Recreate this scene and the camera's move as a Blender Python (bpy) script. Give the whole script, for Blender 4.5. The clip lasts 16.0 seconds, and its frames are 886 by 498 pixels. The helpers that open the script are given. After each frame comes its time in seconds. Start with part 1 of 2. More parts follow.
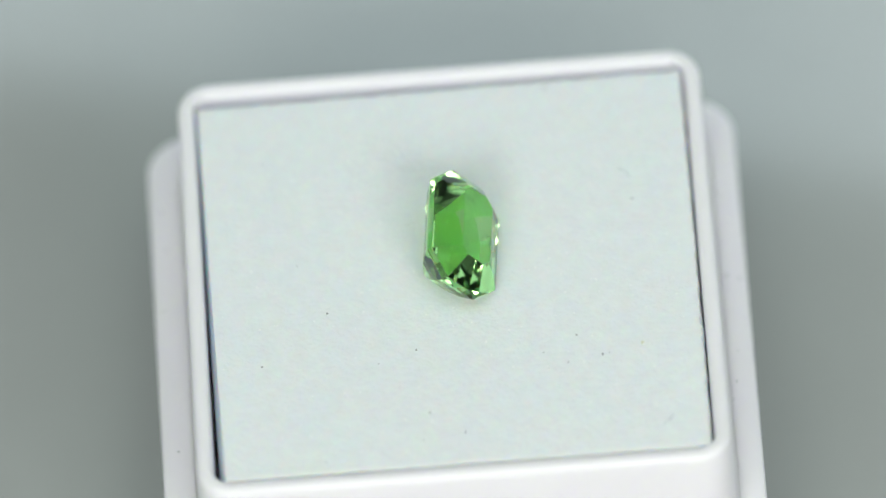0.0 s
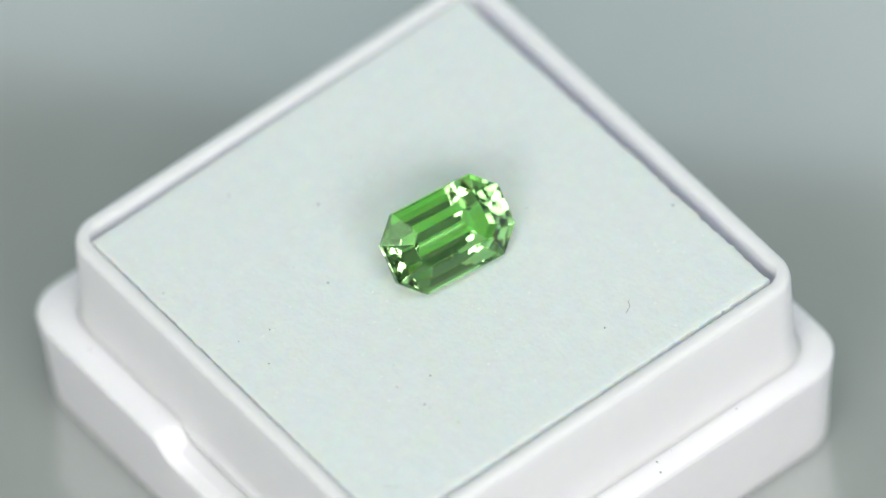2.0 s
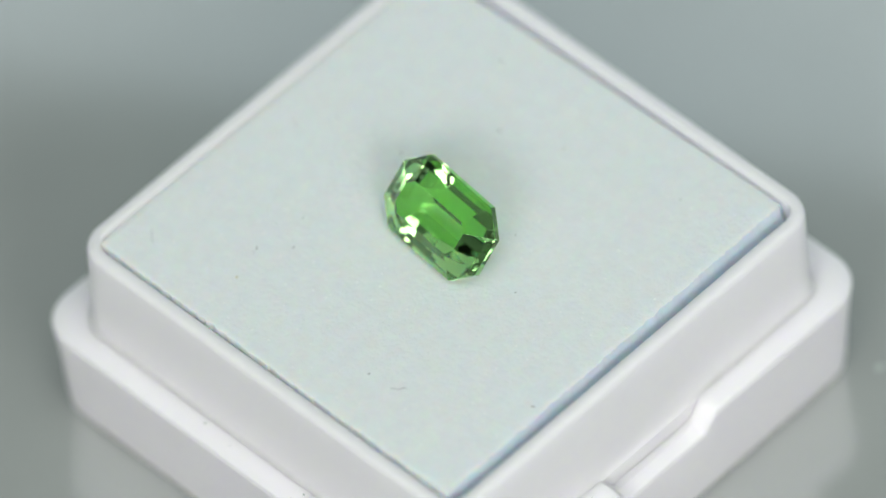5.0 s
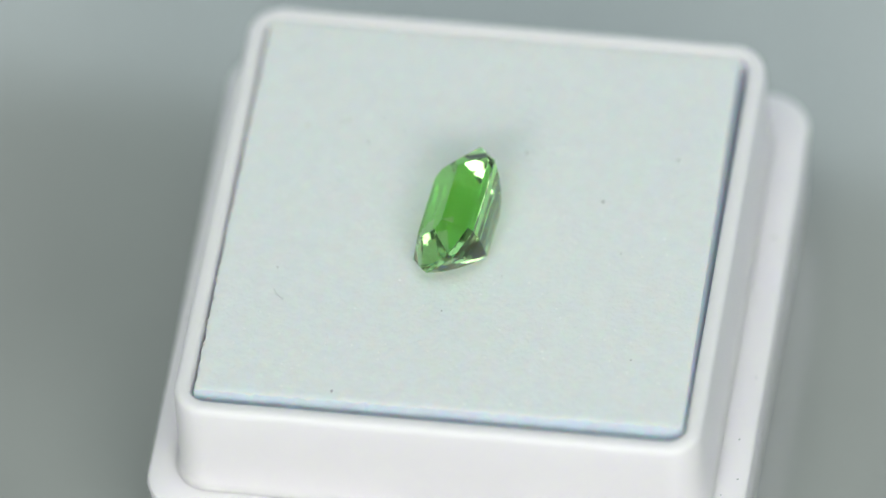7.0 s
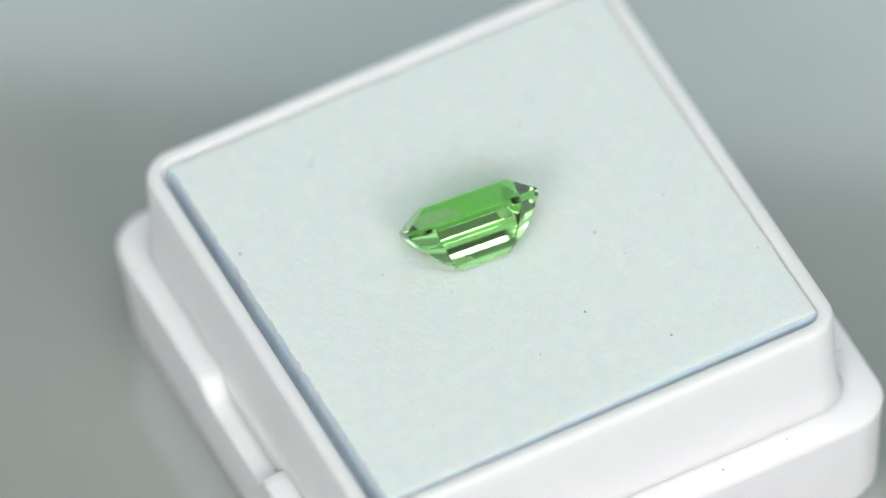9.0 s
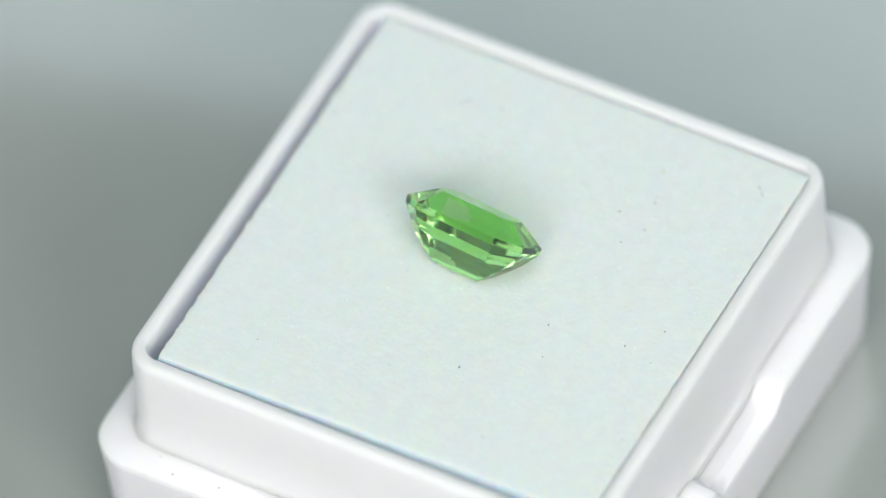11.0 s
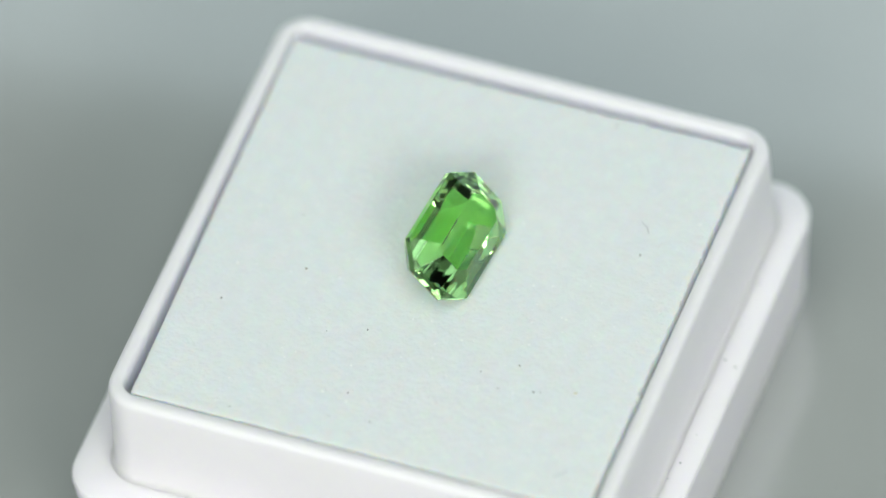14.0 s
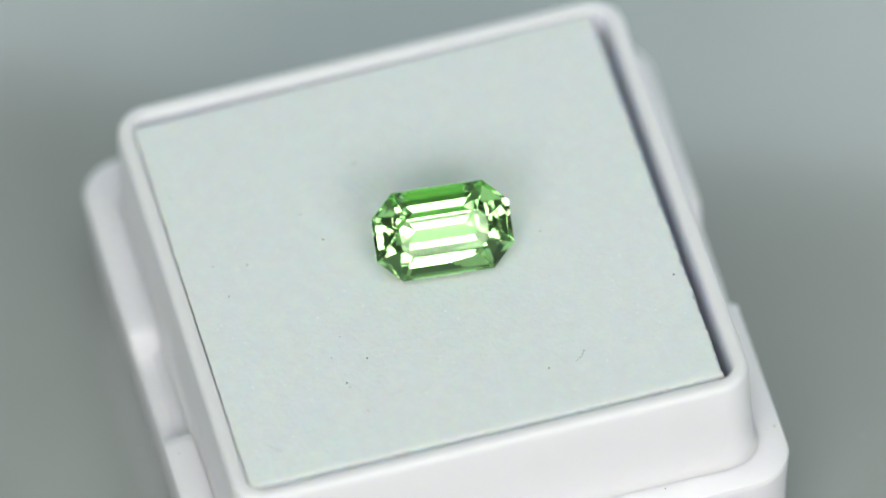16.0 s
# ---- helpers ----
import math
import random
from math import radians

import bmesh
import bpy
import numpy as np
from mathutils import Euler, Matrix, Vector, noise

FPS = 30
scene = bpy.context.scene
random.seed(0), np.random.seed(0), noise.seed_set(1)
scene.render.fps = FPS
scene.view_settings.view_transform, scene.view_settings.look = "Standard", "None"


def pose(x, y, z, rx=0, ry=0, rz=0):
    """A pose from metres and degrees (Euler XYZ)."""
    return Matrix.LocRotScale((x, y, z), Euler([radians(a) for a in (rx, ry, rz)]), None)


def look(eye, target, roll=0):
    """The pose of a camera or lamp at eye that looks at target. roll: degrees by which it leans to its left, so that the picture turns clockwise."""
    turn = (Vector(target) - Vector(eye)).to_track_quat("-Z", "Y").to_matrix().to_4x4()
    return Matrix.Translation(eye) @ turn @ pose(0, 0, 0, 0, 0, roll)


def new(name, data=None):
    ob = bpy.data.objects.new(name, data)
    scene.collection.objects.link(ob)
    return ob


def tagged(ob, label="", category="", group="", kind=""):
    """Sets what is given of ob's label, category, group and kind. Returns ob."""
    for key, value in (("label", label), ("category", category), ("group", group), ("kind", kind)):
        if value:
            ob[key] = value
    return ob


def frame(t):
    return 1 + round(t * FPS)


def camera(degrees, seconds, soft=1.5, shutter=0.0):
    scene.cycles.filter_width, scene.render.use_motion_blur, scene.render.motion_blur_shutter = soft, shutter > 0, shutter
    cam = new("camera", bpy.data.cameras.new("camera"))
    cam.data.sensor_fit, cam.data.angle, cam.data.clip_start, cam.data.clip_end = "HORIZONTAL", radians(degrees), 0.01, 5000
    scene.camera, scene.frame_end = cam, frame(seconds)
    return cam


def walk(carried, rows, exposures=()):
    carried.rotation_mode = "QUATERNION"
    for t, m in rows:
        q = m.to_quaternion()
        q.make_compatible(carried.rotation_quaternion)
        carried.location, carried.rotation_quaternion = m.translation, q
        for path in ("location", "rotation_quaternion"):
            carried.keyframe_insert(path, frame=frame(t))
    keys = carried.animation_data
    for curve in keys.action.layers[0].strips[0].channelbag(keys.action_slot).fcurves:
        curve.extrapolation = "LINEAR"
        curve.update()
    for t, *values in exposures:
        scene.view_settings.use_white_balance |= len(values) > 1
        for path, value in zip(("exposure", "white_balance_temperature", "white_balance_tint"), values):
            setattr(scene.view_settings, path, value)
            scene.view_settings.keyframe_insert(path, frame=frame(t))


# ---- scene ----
# camera: a macro lens on a stand, looking down at the turntable; it stands still
MM = 0.001
EYE = (-1.076 * MM, -536.509 * MM, 659.335 * MM)
AIM = (-1.076 * MM, -0.060 * MM, 0.0)
cam = camera(4.0434, 16.0, soft=1.5)
cam.data.dof.use_dof = True
cam.data.dof.focus_distance = 0.846
cam.data.dof.aperture_fstop = 13.0
walk(cam, [(0.0, look(EYE, AIM, -4.76)), (16.0, look(EYE, AIM, -4.76))],
     [(0.0, -0.04), (1.5, 0.0), (2.5, -0.08), (3.2, -0.25), (4.5, -0.20), (7.0, -0.15), (8.0, 0.0), (9.0, 0.0), (11.5, 0.07), (12.5, 0.08),
      (13.5, -0.02), (14.5, -0.02), (15.5, -0.08), (16.0, -0.17)])

# levels, with the pad's top at 0
PLATTER_Z, TABLE_Z = -17.0 * MM, -52.0 * MM
BOX = pose(-0.653 * MM, -1.856 * MM, 0, 0, 0, -0.77)     # the box on the turntable


def turn(t):
    """Where the turntable stands at t seconds: it turns clockwise at an even pace."""
    return pose(0, 0, 0, 0, 0, 0.198 - 27.3933 * t)


# ---- light: two softboxes beside the camera, and an added unseen room that returns their light ----
def world_light():
    w = bpy.data.worlds.new("room_air")
    scene.world = w
    w.use_nodes = True
    bg = w.node_tree.nodes["Background"]
    bg.inputs[0].default_value, bg.inputs[1].default_value = (0.86, 0.95, 1.0, 1), 0.0


def softbox(azimuth, elevation, distance, width, height, watts):
    a, e = radians(azimuth), radians(elevation)
    eye = (distance * math.cos(e) * math.sin(a), -distance * math.cos(e) * math.cos(a), distance * math.sin(e))
    d = bpy.data.lights.new("softbox_light", "AREA")
    d.shape, d.size, d.size_y, d.energy, d.color = "RECTANGLE", width, height, watts, (0.985, 0.99, 0.972)
    ob = new("softbox_light", d)
    ob.matrix_basis = look(eye, (0, 0, 0))


world_light()
softbox(-21, 34, 0.55, 0.25, 0.16, 1.3)
softbox(21, 34, 0.55, 0.25, 0.16, 1.3)
d = bpy.data.lights.new("ceiling_light", "AREA")
d.shape, d.size, d.size_y, d.energy, d.color = "RECTANGLE", 1.85, 1.05, 17.6, (0.88, 1.0, 0.94)
new("ceiling_light", d).matrix_basis = pose(0.05, -0.45, TABLE_Z + 2.19)
scene.view_settings.exposure = 0.0


# ---- materials ----
def material(name, color, rough=0.5, spread=0.0, scale=400.0, bump=0.0, bump_scale=3000.0, **more):
    m = bpy.data.materials.new(name)
    m.use_nodes = True
    n, k = m.node_tree.nodes, m.node_tree.links
    p = n["Principled BSDF"]
    p.inputs["Base Color"].default_value = (*color, 1)
    p.inputs["Roughness"].default_value = rough
    for key, value in more.items():
        p.inputs[key.replace("_", " ")].default_value = value
    co = n.new("ShaderNodeTexCoord")
    if spread:
        t = n.new("ShaderNodeTexNoise")
        t.inputs["Scale"].default_value, t.inputs["Detail"].default_value = scale, 6
        r = n.new("ShaderNodeMapRange")
        r.inputs["From Min"].default_value, r.inputs["From Max"].default_value = 0.25, 0.75
        r.inputs["To Min"].default_value, r.inputs["To Max"].default_value = 1 - spread, 1 + spread * 0.4
        x = n.new("ShaderNodeMix")
        x.data_type, x.blend_type = "RGBA", "MULTIPLY"
        x.inputs["Factor"].default_value = 1.0
        x.inputs["A"].default_value = (*color, 1)
        k.new(co.outputs["Object"], t.inputs["Vector"])
        k.new(t.outputs["Fac"], r.inputs["Value"])
        k.new(r.outputs["Result"], x.inputs["B"])
        k.new(x.outputs["Result"], p.inputs["Base Color"])
    if bump:
        t = n.new("ShaderNodeTexNoise")
        t.inputs["Scale"].default_value, t.inputs["Detail"].default_value = bump_scale, 4
        b = n.new("ShaderNodeBump")
        b.inputs["Strength"].default_value, b.inputs["Distance"].default_value = bump, 0.0001
        k.new(co.outputs["Object"], t.inputs["Vector"])
        k.new(t.outputs["Fac"], b.inputs["Height"])
        k.new(b.outputs["Normal"], p.inputs["Normal"])
    return m


PLASTIC = material("white_plastic", (0.90, 0.865, 0.908), 0.42, 0.02, 250, 0.12, 900, Subsurface_Weight=0.8, Subsurface_Scale=0.0014, Subsurface_Radius=(1.0, 0.95, 1.1))
FOAM = material("white_suede", (0.80, 0.842, 0.856), 0.95, 0.035, 900, 0.85, 2600, Subsurface_Weight=0.6, Subsurface_Scale=0.0009, Subsurface_Radius=(0.6, 0.9, 1.4))
DARK = material("dark_dust", (0.17, 0.17, 0.18), 0.8)
GREY = material("grey_dust", (0.25, 0.27, 0.30), 0.8)
DULL = material("dull_dust", (0.40, 0.43, 0.42), 0.8)
CORE = material("pale_blue_foam", (0.67, 0.76, 0.85), 0.9, 0.08, 700, 0.5, 2500, Subsurface_Weight=0.5, Subsurface_Scale=0.001)
YELLOW = material("yellow_dust", (0.68, 0.69, 0.56), 0.7)
PALE = material("pale_dust", (0.87, 0.90, 0.90), 0.7)
PLATTER = material("grey_platter", (0.395, 0.415, 0.40), 0.14, 0.05, 60, IOR=2.95)
TABLE = material("pale_table", (0.50, 0.57, 0.58), 0.6, 0.05, 8)
CARD = material("white_card", (0.78, 0.885, 0.97), 0.8, 0.03, 20)
SHADE = material("added_post_dark", (0.06, 0.065, 0.07), 0.7, 0.1, 60)
CURTAIN = material("dark_paint", (0.09, 0.09, 0.09), 0.8, 0.05, 2)
WALL = material("grey_paint", (0.42, 0.44, 0.44), 0.8, 0.05, 2)
PAINT = material("white_paint", (0.72, 0.73, 0.73), 0.8, 0.05, 2)
GEM = material("green_stone", (0.51, 1.0, 0.34), 0.0, Specular_Tint=(0.72, 1.0, 0.60, 1), Transmission_Weight=1.0, IOR=1.67)


# ---- mesh helpers ----
def mesh_object(name, bm, mat, parent=None, label="", smooth=True):
    me = bpy.data.meshes.new(name)
    bmesh.ops.recalc_face_normals(bm, faces=bm.faces)
    bm.to_mesh(me)
    bm.free()
    me.materials.append(mat)
    ob = new(name, me)
    if smooth:
        me.polygons.foreach_set("use_smooth", [True] * len(me.polygons))
        me.set_sharp_from_angle(angle=radians(38))
    if parent:
        ob.parent = parent
    return tagged(ob, label)


def part(name, bm, mat, parent, label="", smooth=True):
    return mesh_object(name, bm, mat, parent, label, smooth)


def ring(half, radius, z, stops=(), seg=10):
    """A rounded square of that half width; stops are extra points along each side."""
    pts = []
    for i in range(4):
        turned = Matrix.Rotation(i * math.pi / 2, 3, "Z")
        side = [Vector((half, s, z)) for s in (-half + radius, *stops)]
        arc = [Vector((half - radius + radius * math.cos(j / seg * math.pi / 2), half - radius + radius * math.sin(j / seg * math.pi / 2), z))
               for j in range(seg)]
        pts += [turned @ p for p in side + arc]
    return pts


def loft(bm, rings, close_start=False, close_end=False):
    loops = [[bm.verts.new(p) for p in r] for r in rings]
    n = len(loops[0])
    for a, b in zip(loops, loops[1:]):
        for i in range(n):
            bm.faces.new((a[i], a[(i + 1) % n], b[(i + 1) % n], b[i]))
    if close_start:
        bm.faces.new(loops[0][::-1])
    if close_end:
        bm.faces.new(loops[-1])


# ---- the table, the room and the turntable ----
def slab(bm, size, m):
    """A box of that size with slightly rounded edges, standing on its base at the pose m."""
    made = bmesh.ops.create_cube(bm, size=1.0, matrix=m @ Matrix.Translation((0, 0, size[2] / 2)) @ Matrix.Diagonal((*size, 1)))
    edges = list({e for v in made["verts"] for e in v.link_edges})
    bmesh.ops.bevel(bm, geom=edges, offset=min(size) * 0.2, segments=2, affect="EDGES")


def room():
    bm = bmesh.new()
    bmesh.ops.create_grid(bm, x_segments=8, y_segments=8, size=1.6)
    ob = mesh_object("ground", bm, TABLE, smooth=False)
    ob.location = (0, 0, TABLE_Z)
    tagged(ob, "pale blue-grey smooth table top", "table top", kind="structure")
    # unseen walls and ceiling, added to shape the light; tones set for the stone
    for name, size, m, mat, label in (
            ("wall_south", (3.0, 0.1, 2.2), pose(0, -1.55, TABLE_Z), CURTAIN, "unseen dark wall added to darken what the stone mirrors"),
            ("wall_north", (3.0, 0.1, 2.2), pose(0, 1.55, TABLE_Z), PAINT, "unseen white wall added to return light"),
            ("wall_west", (0.1, 3.0, 2.2), pose(-1.55, 0, TABLE_Z), WALL, "unseen pale grey wall added to shape the side light"),
            ("wall_east", (0.1, 3.0, 2.2), pose(1.55, 0, TABLE_Z), WALL, "unseen pale grey wall added to shape the side light"),
            ("ceiling", (3.2, 3.2, 0.1), pose(0, 0, TABLE_Z + 2.2), PAINT, "unseen white ceiling added to return light")):
        bm = bmesh.new()
        slab(bm, size, m)
        tagged(mesh_object(name, bm, mat), label, name.split("_")[0], kind="structure")


def added_mirror_card():
    bm = bmesh.new()
    # unseen card, added so the glossy platter mirrors a bright band at the back
    slab(bm, (0.36, 0.003, 0.0930), pose(0, 0.074, TABLE_Z, 0, 0, -15.0))
    return tagged(mesh_object("added_mirror_card", bm, CARD), "unseen white card added behind the turntable so the platter mirrors a bright band", "card")


def added_dark_post():
    bm = bmesh.new()
    # unseen post, added to put a dark patch into the platter's left reflection
    slab(bm, (0.05, 0.02, 0.150), pose(-0.0545, 0.107, TABLE_Z, 0, 0, -15.0))
    return tagged(mesh_object("post", bm, SHADE), "unseen dark grey post added beside the white card so the platter mirrors a dark patch", "post")


room()
added_mirror_card()
added_dark_post()


def disc_rings(R, prof, n=96):
    return [[Vector((R * r * math.cos(2 * math.pi * i / n), R * r * math.sin(2 * math.pi * i / n), z)) for i in range(n)] for r, z in prof]


def turntable():
    root = tagged(new("turntable"), "round satin grey motorised turntable under the gem box", "turntable")
    bm = bmesh.new()
    loft(bm, disc_rings(68 * MM, [(0.6, PLATTER_Z - 4 * MM), (0.985, PLATTER_Z - 4 * MM), (1.0, PLATTER_Z - 3.6 * MM), (1.0, PLATTER_Z - 0.8 * MM),
                                  (0.996, PLATTER_Z - 0.3 * MM), (0.985, PLATTER_Z), (0.96, PLATTER_Z), (0.9, PLATTER_Z)]), True, True)
    part("platter", bm, PLATTER, root, "satin grey round platter")
    rng = random.Random(5)
    for k in range(26):
        x, y = (-20.6, 19.2) if k == 0 else (rng.uniform(-45, 45), rng.uniform(-45, 45))
        r = 0.36 if k == 0 else rng.uniform(0.05, 0.16)
        part("dust_speck", speck(rng, r, 0.3), DULL, root).location = (x * MM, y * MM, PLATTER_Z)
    return root


def housing():
    bm = bmesh.new()
    loft(bm, disc_rings(56 * MM, [(1.0, TABLE_Z), (1.0, TABLE_Z + 2 * MM), (0.97, PLATTER_Z - 5.2 * MM), (0.9, PLATTER_Z - 4.0 * MM)]), True, True)
    ob = mesh_object("motor_housing", bm, PLATTER)
    return tagged(ob, "round grey motor housing that carries the platter", "turntable base")


def speck(rng, r, flat=0.6):
    """A crumb of dust of about that radius, in millimetres."""
    bm = bmesh.new()
    bmesh.ops.create_icosphere(bm, subdivisions=1, radius=r * MM)
    for v in bm.verts:
        v.co *= rng.uniform(0.7, 1.25)
        v.co.z = max(v.co.z * flat, -0.02 * MM)
    return bm


def fibre(points, r):
    """A thin bent hair through the points, in millimetres."""
    bm = bmesh.new()
    rings = []
    for i, p in enumerate(points):
        q, o = Vector(points[min(i + 1, len(points) - 1)]), Vector(points[max(i - 1, 0)])
        side = (q - o).normalized().cross(Vector((0, 0, 1)))
        up = Vector((0, 0, 1))
        rings.append([(Vector(p) + r * (side * math.cos(a * math.pi / 3) + up * math.sin(a * math.pi / 3))) * MM for a in range(6)])
    loft(bm, rings, True, True)
    return bm


# ---- the gem box ----
def notch(p):
    """How far a point of the ledge is inside the thumb notch of its side, 0 to 1."""
    if abs(p.y) < 17.5 * MM:
        return 0.0
    s = min(max((4.9 * MM - abs(p.x)) / (1.3 * MM), 0.0), 1.0)
    return s * s * (3 - 2 * s)


def gem_box():
    root = tagged(new("gem_box"), "square white plastic gem display box without its lid", "gem box")
    stops = [s * MM for s in (-12, -8, -5.6, -4.9, -4.6, -4.25, -3.9, -3.6, -2, 0, 2, 3.6, 3.9, 4.25, 4.6, 4.9, 5.6, 8, 12)]
    # lower skirt with the ledge on which the lid sits
    bm = bmesh.new()
    rows = [(18.9, 2.4, -17.0), (19.25, 2.5, -16.97), (19.5, 2.6, -16.8), (19.68, 2.7, -16.4), (19.78, 2.8, -15.6), (20.05, 3.0, -11), (20.25, 3.1, -8.7), (20.3, 3.1, -8.35), (20.2, 3.0, -8.12),
            (19.95, 2.9, -8.0), (19.0, 2.7, -7.98), (17.4, 2.2, -7.95)]
    rings = []
    for i, (h, r, z) in enumerate(rows):
        pts = ring(h * MM, r * MM, z * MM, stops)
        if i >= 6:
            for p in pts:
                k = notch(p)
                p.z -= 1.7 * MM * k
                if i < 10:
                    p.y -= math.copysign(0.22 * MM * k, p.y)
        rings.append(pts)
    loft(bm, [[p + Vector((-0.2 * MM, -0.2 * MM, 0)) for p in r] for r in rings])
    part("base", bm, PLASTIC, root, "stepped lower skirt with a thumb notch on two sides")
    # upper wall with its rounded rim
    bm = bmesh.new()
    rows = [(18.5, 2.6, -9.9), (18.42, 2.6, -8.02), (18.24, 2.52, -7.92), (18.1, 2.46, -7.75), (18.03, 2.4, -7.45), (18.02, 2.36, -6.8), (17.95, 2.3, -0.5), (17.91, 2.28, -0.22), (17.83, 2.2, -0.04), (17.68, 2.1, 0.08), (17.5, 1.95, 0.12),
            (17.05, 1.5, 0.11), (16.9, 1.25, 0.0), (16.82, 1.05, -0.24), (16.77, 0.95, -0.7), (16.8, 0.9, -11.8)]
    loft(bm, [ring(h * MM, r * MM, z * MM, stops) for h, r, z in rows])
    part("rim", bm, PLASTIC, root, "upright wall with a rounded rim")
    bm = bmesh.new()
    loft(bm, [ring(16.9 * MM, 0.95 * MM, z * MM, stops) for z in (-16.5, -12.0)], True, True)
    part("floor", bm, PLASTIC, root)
    rng = random.Random(12)
    for k in range(26):
        a, b = rng.uniform(-17, 17), rng.uniform(18.6, 19.8)
        x, y = [(a, b), (b, a), (a, -b), (-b, a)][k % 4]
        if not (abs(x) < 5.5 and abs(y) > 18):
            part("dust_speck", speck(rng, rng.uniform(0.04, 0.10)), DULL, root).location = ((x - 0.2) * MM, (y - 0.2) * MM, -7.98 * MM)
    return root


def foam_pad():
    """The suede-covered pad: a soft slab with a slightly ragged cut edge."""
    bm = bmesh.new()
    n = 150
    rough = random.Random(21)
    x0, x1, y0, y1 = -16.3, 16.5, -16.72, 15.98
    grid = []
    for i in range(n + 1):
        line = []
        for j in range(n + 1):
            x, y = x0 + (x1 - x0) * i / n, y0 + (y1 - y0) * j / n
            e = min(i, n - i, j, n - j)
            z = 0.014 * noise.noise((x * 2.2, y * 2.2, 1)) + 0.02 * noise.noise((x * .25, y * .25, 7))
            if e == 0:
                z -= 0.05
                w = 0.09 * noise.noise((x * 1.2, y * 1.2, 3)) + 0.035 * noise.noise((x * 5, y * 5, 5))
                w += rough.uniform(-0.07, 0.07) if i == n or j == n else 0
                x += w if i == n else 0.25 * w if i == 0 else 0
                y += w if j in (0, n) else 0
            x -= 0.25 * (y / 16.4) * (1 - i / n)      # the west and north sides are cut slightly askew
            y -= 0.3 * (0.5 - x / 32.8) * j / n
            line.append(bm.verts.new((x * MM, y * MM, z * MM)))
        grid.append(line)
    for i in range(n):
        for j in range(n):
            bm.faces.new((grid[i][j], grid[i + 1][j], grid[i + 1][j + 1], grid[i][j + 1]))
    edge = [grid[i][0] for i in range(n)] + [grid[n][j] for j in range(n)] + [grid[i][n] for i in range(n, 0, -1)] + [grid[0][j] for j in range(n, 0, -1)]
    # the suede wraps over the edge, the foam core shows below
    # on two sides the core swells out towards the wall
    hem, low = [], []
    for i, v in enumerate(edge):
        dx, dy, z = ((0, -0.06, -0.7), (0.16, 0, -0.8), (0, 0.5, -2.6), (-0.38, 0, -1.8))[i // n]
        x, y = v.co.x + dx * MM, v.co.y + dy * MM
        if i // n == 3:      # the foam core's west and north sides are smooth
            x = (x0 + dx) * MM - 0.015 * v.co.y
        if i // n == 2:
            y = (y1 + dy) * MM
        hem.append(bm.verts.new((x, y, z * MM)))
        low.append(bm.verts.new((x, y, -11.9 * MM)))
    for i in range(len(edge)):
        k = (i + 1) % len(edge)
        bm.faces.new((edge[i], hem[i], hem[k], edge[k])).material_index = 1 if i >= 2 * n else 0
        bm.faces.new((hem[i], low[i], low[k], hem[k])).material_index = 1
    bm.faces.new(low)
    ob = mesh_object("foam_pad", bm, FOAM)
    ob.data.materials.append(CORE)
    tagged(ob, "bluish-white suede foam pad filling the gem box", "pad")
    rng = random.Random(3)
    dark = [(-8.55, -3.07, .10), (-13.15, -7.25, .09), (-2.71, -6.78, .08), (8.11, -6.52, .09), (9.78, -8.35, .08), (5.80, -7.81, .06), (12.57, 4.96, .08), (7.26, 15.13, .11),
            (-2.08, -12.28, .07), (0.96, 7.49, .06), (-2.69, 4.04, .05), (-10.39, 1.25, .06), (10.2, -8.24, .05), (-12.35, 10.3, .06), (-5.31, -7.73, .05), (7.42, -8.8, .05),
            (-9.25, -15.8, .06), (0.2, -14.11, .06), (-2.63, -14.5, .05)]
    for x, y, r in dark:
        part("dust_speck", speck(rng, r * 0.85), DARK, ob, "dark grain of dust").location = (x * MM, y * MM, 0.02 * MM)
    for k in range(280):
        x, y = rng.uniform(-15.8, 16), rng.uniform(-16, 15.3)
        part("lint", speck(rng, rng.uniform(0.03, 0.10), rng.uniform(0.4, 0.8)), PALE, ob).location = (x * MM, y * MM, 0.02 * MM)
    part("hair", fibre([(12.52, 6.86, .04), (12.40, 7.08, .06), (12.30, 7.32, .08), (12.10, 7.46, .07), (11.86, 7.56, .06), (11.80, 7.72, .03)], 0.015), GREY, ob, "thin bent hair")
    part("hair", fibre([(13.45, -14.75, .04), (13.62, -14.55, .07), (13.85, -14.42, .08), (14.05, -14.18, .07), (14.12, -13.92, .03)], 0.015), GREY, ob, "thin bent hair")
    part("fleck", speck(rng, 0.13), YELLOW, ob, "pale yellow fleck").location = (12.49 * MM, -7.59 * MM, 0.02 * MM)
    return ob


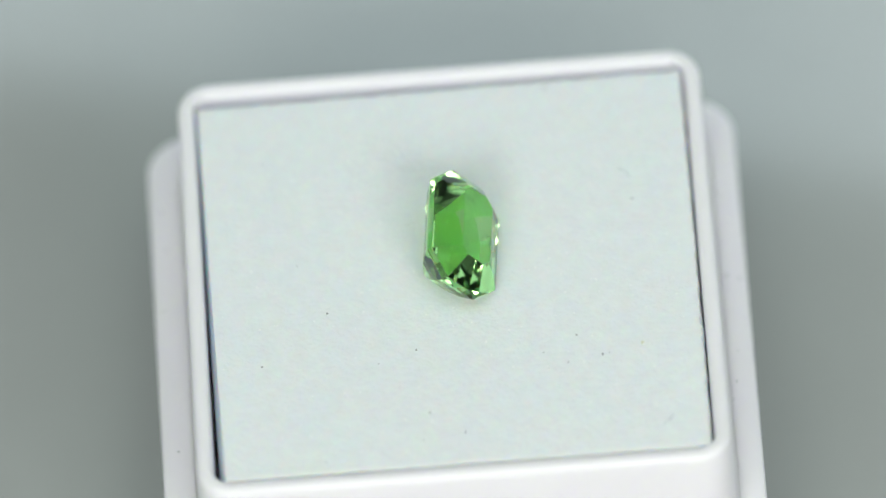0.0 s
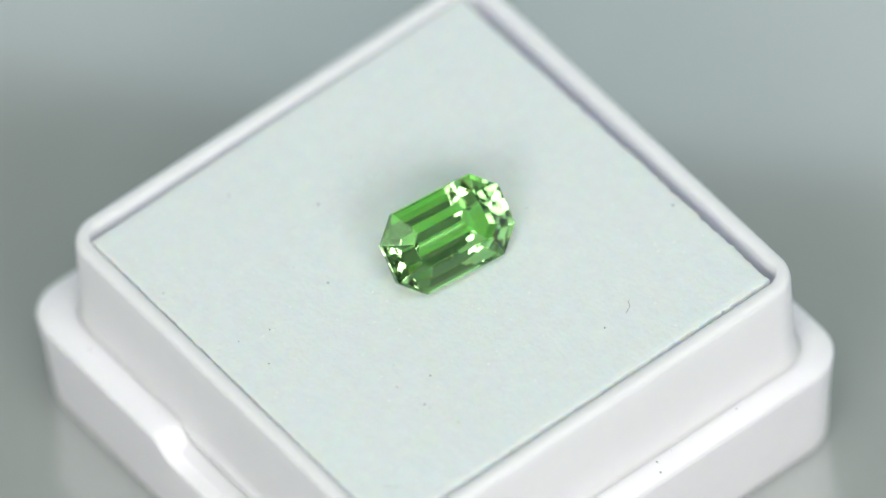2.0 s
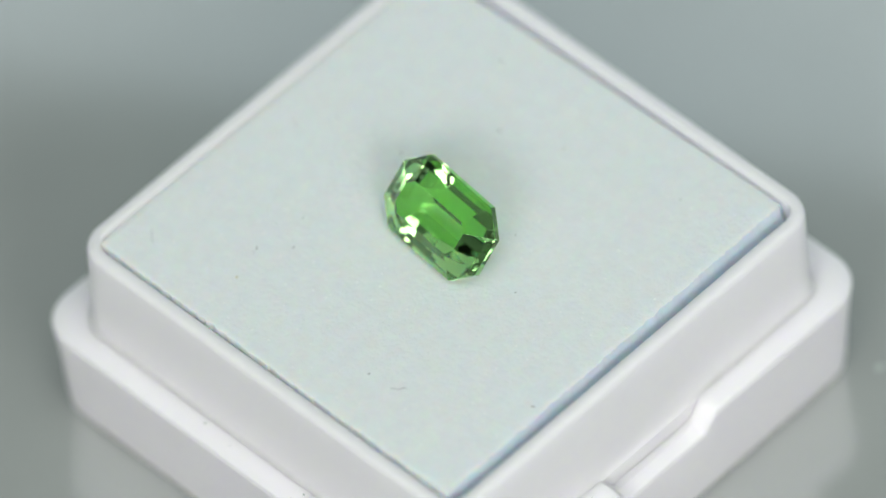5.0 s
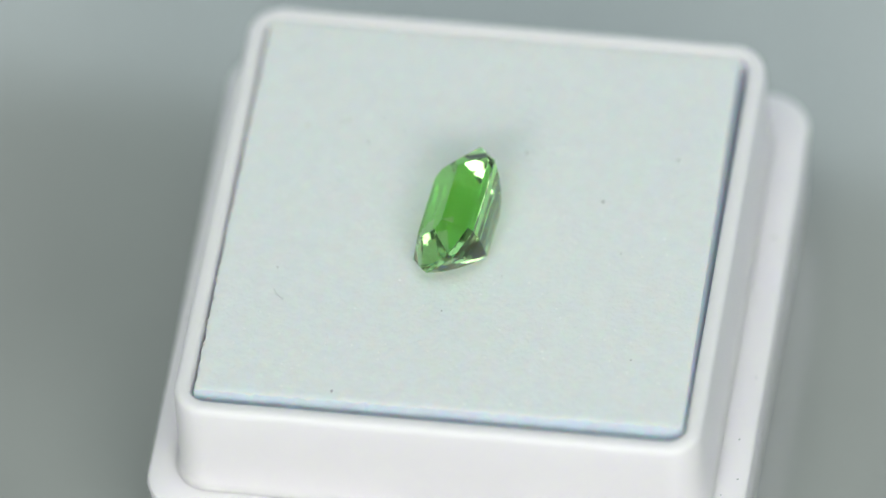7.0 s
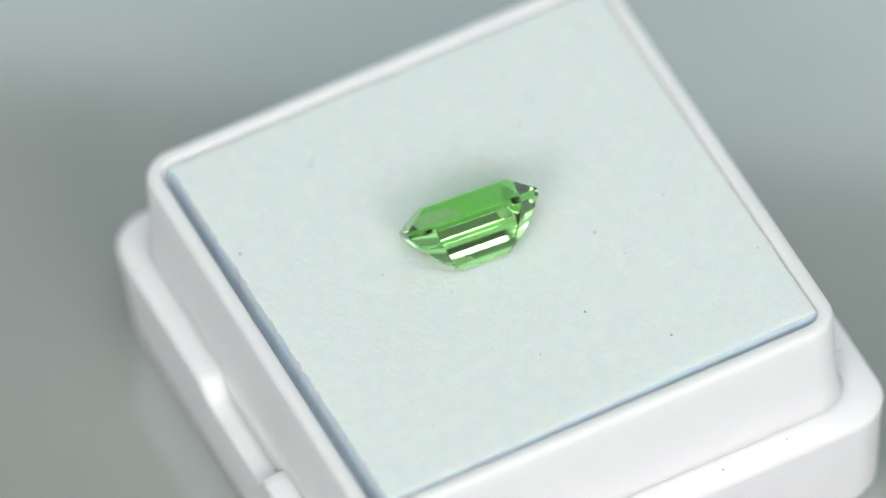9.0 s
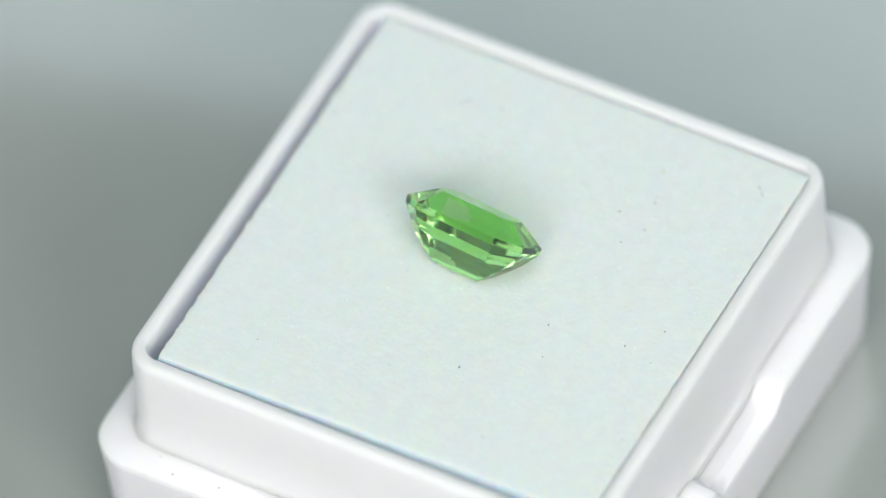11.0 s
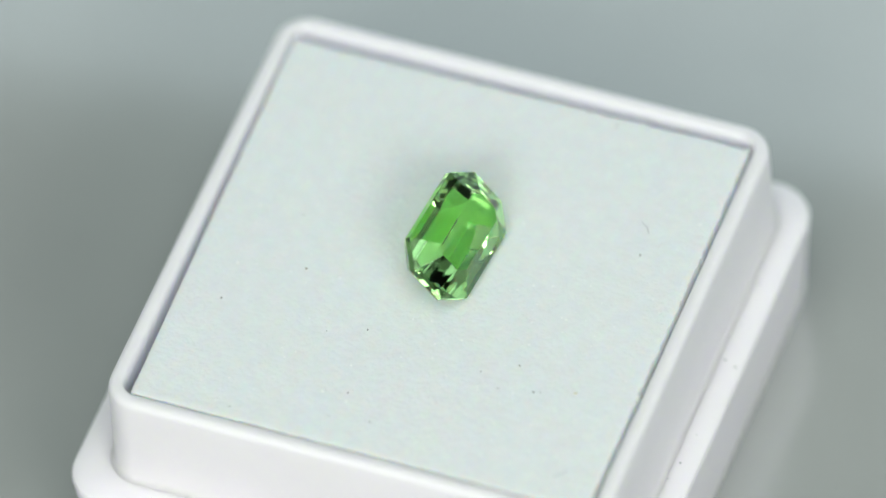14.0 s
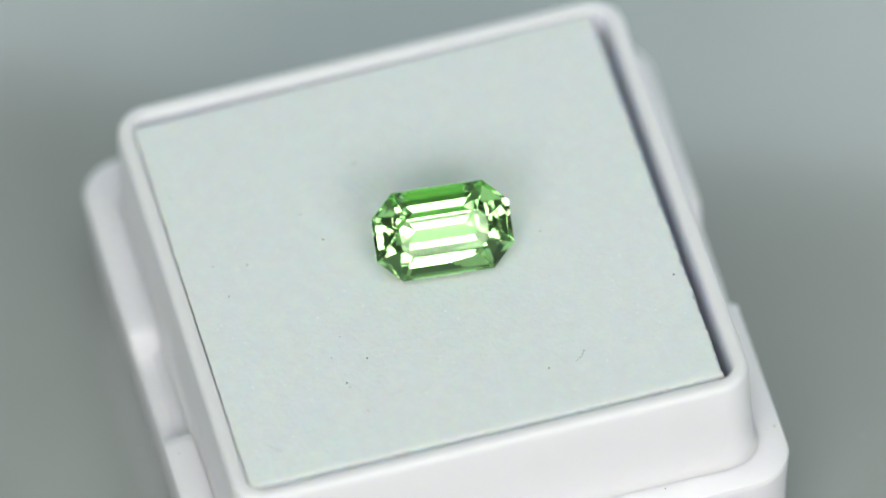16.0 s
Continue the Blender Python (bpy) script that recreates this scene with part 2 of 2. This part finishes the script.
# ---- the gemstone ----
def octagon(inset, z):
    """The stone's outline, moved inwards by inset: a rectangle with cut corners."""
    a, b, c = 4.70 - inset, 3.03 - inset, max(1.59 - 0.586 * inset, 0.05)
    if b < 0.2:
        c = min(c, 0.04)
    pts = [(a - c, b), (-a + c, b), (-a, b - c), (-a, -b + c), (-a + c, -b), (a - c, -b), (a, -b + c), (a, b - c)]
    return [Vector((x * MM, y * MM, z * MM)) for x, y in pts]


GIRDLE_TILT = 47.93


def gemstone():
    bm = bmesh.new()
    steps = [(2.97, -3.46), (2.25, -2.90), (1.45, -2.15), (0.70, -1.29), (0.0, -0.25), (0.0, 0.22), (1.73, 1.40)]
    loft(bm, [octagon(i, z) for i, z in steps], True, True)
    bmesh.ops.bevel(bm, geom=list(bm.edges), offset=0.014 * MM, segments=1, affect="EDGES", clamp_overlap=True)
    ob = mesh_object("gemstone", bm, GEM, smooth=False)
    rng = random.Random(8)
    for k in range(16):
        x, y, reach = rng.uniform(-2.4, 1.9), rng.uniform(-1.1, 0.7), rng.uniform(0.15, 0.4)
        part("scratch", fibre([(x, y, 1.401), (x + reach * 0.5, y + reach * 0.42, 1.402), (x + reach, y + reach * 0.8, 1.401)], rng.uniform(0.002, 0.0042)), PALE, ob, "fine pale scratch")
    return tagged(ob, "transparent green step-cut gemstone lying tilted on the pad", "gemstone")


# on the turntable: long axis along the pad's y, lower side and pavilion on the pad, table tilted up
GEM_POSE = pose(0.349 * MM, -1.102 * MM, 2.612 * MM) @ pose(0, 0, 0, 0, 0, -7.18) @ pose(0, 0, 0, 0, GIRDLE_TILT, 0) @ pose(0, 0, 0, -1.64, 0, 0) @ pose(0, 0, 0, 0, 0, 90)

box = gem_box()
pad = foam_pad()
gem = gemstone()
disc = turntable()
housing()


def motions():
    times = [i * 0.5 for i in range(33)]
    for ob, local in ((box, BOX), (pad, BOX), (gem, GEM_POSE), (disc, pose(0, 0, 0))):
        walk(ob, [(t, turn(t) @ local) for t in times])


motions()
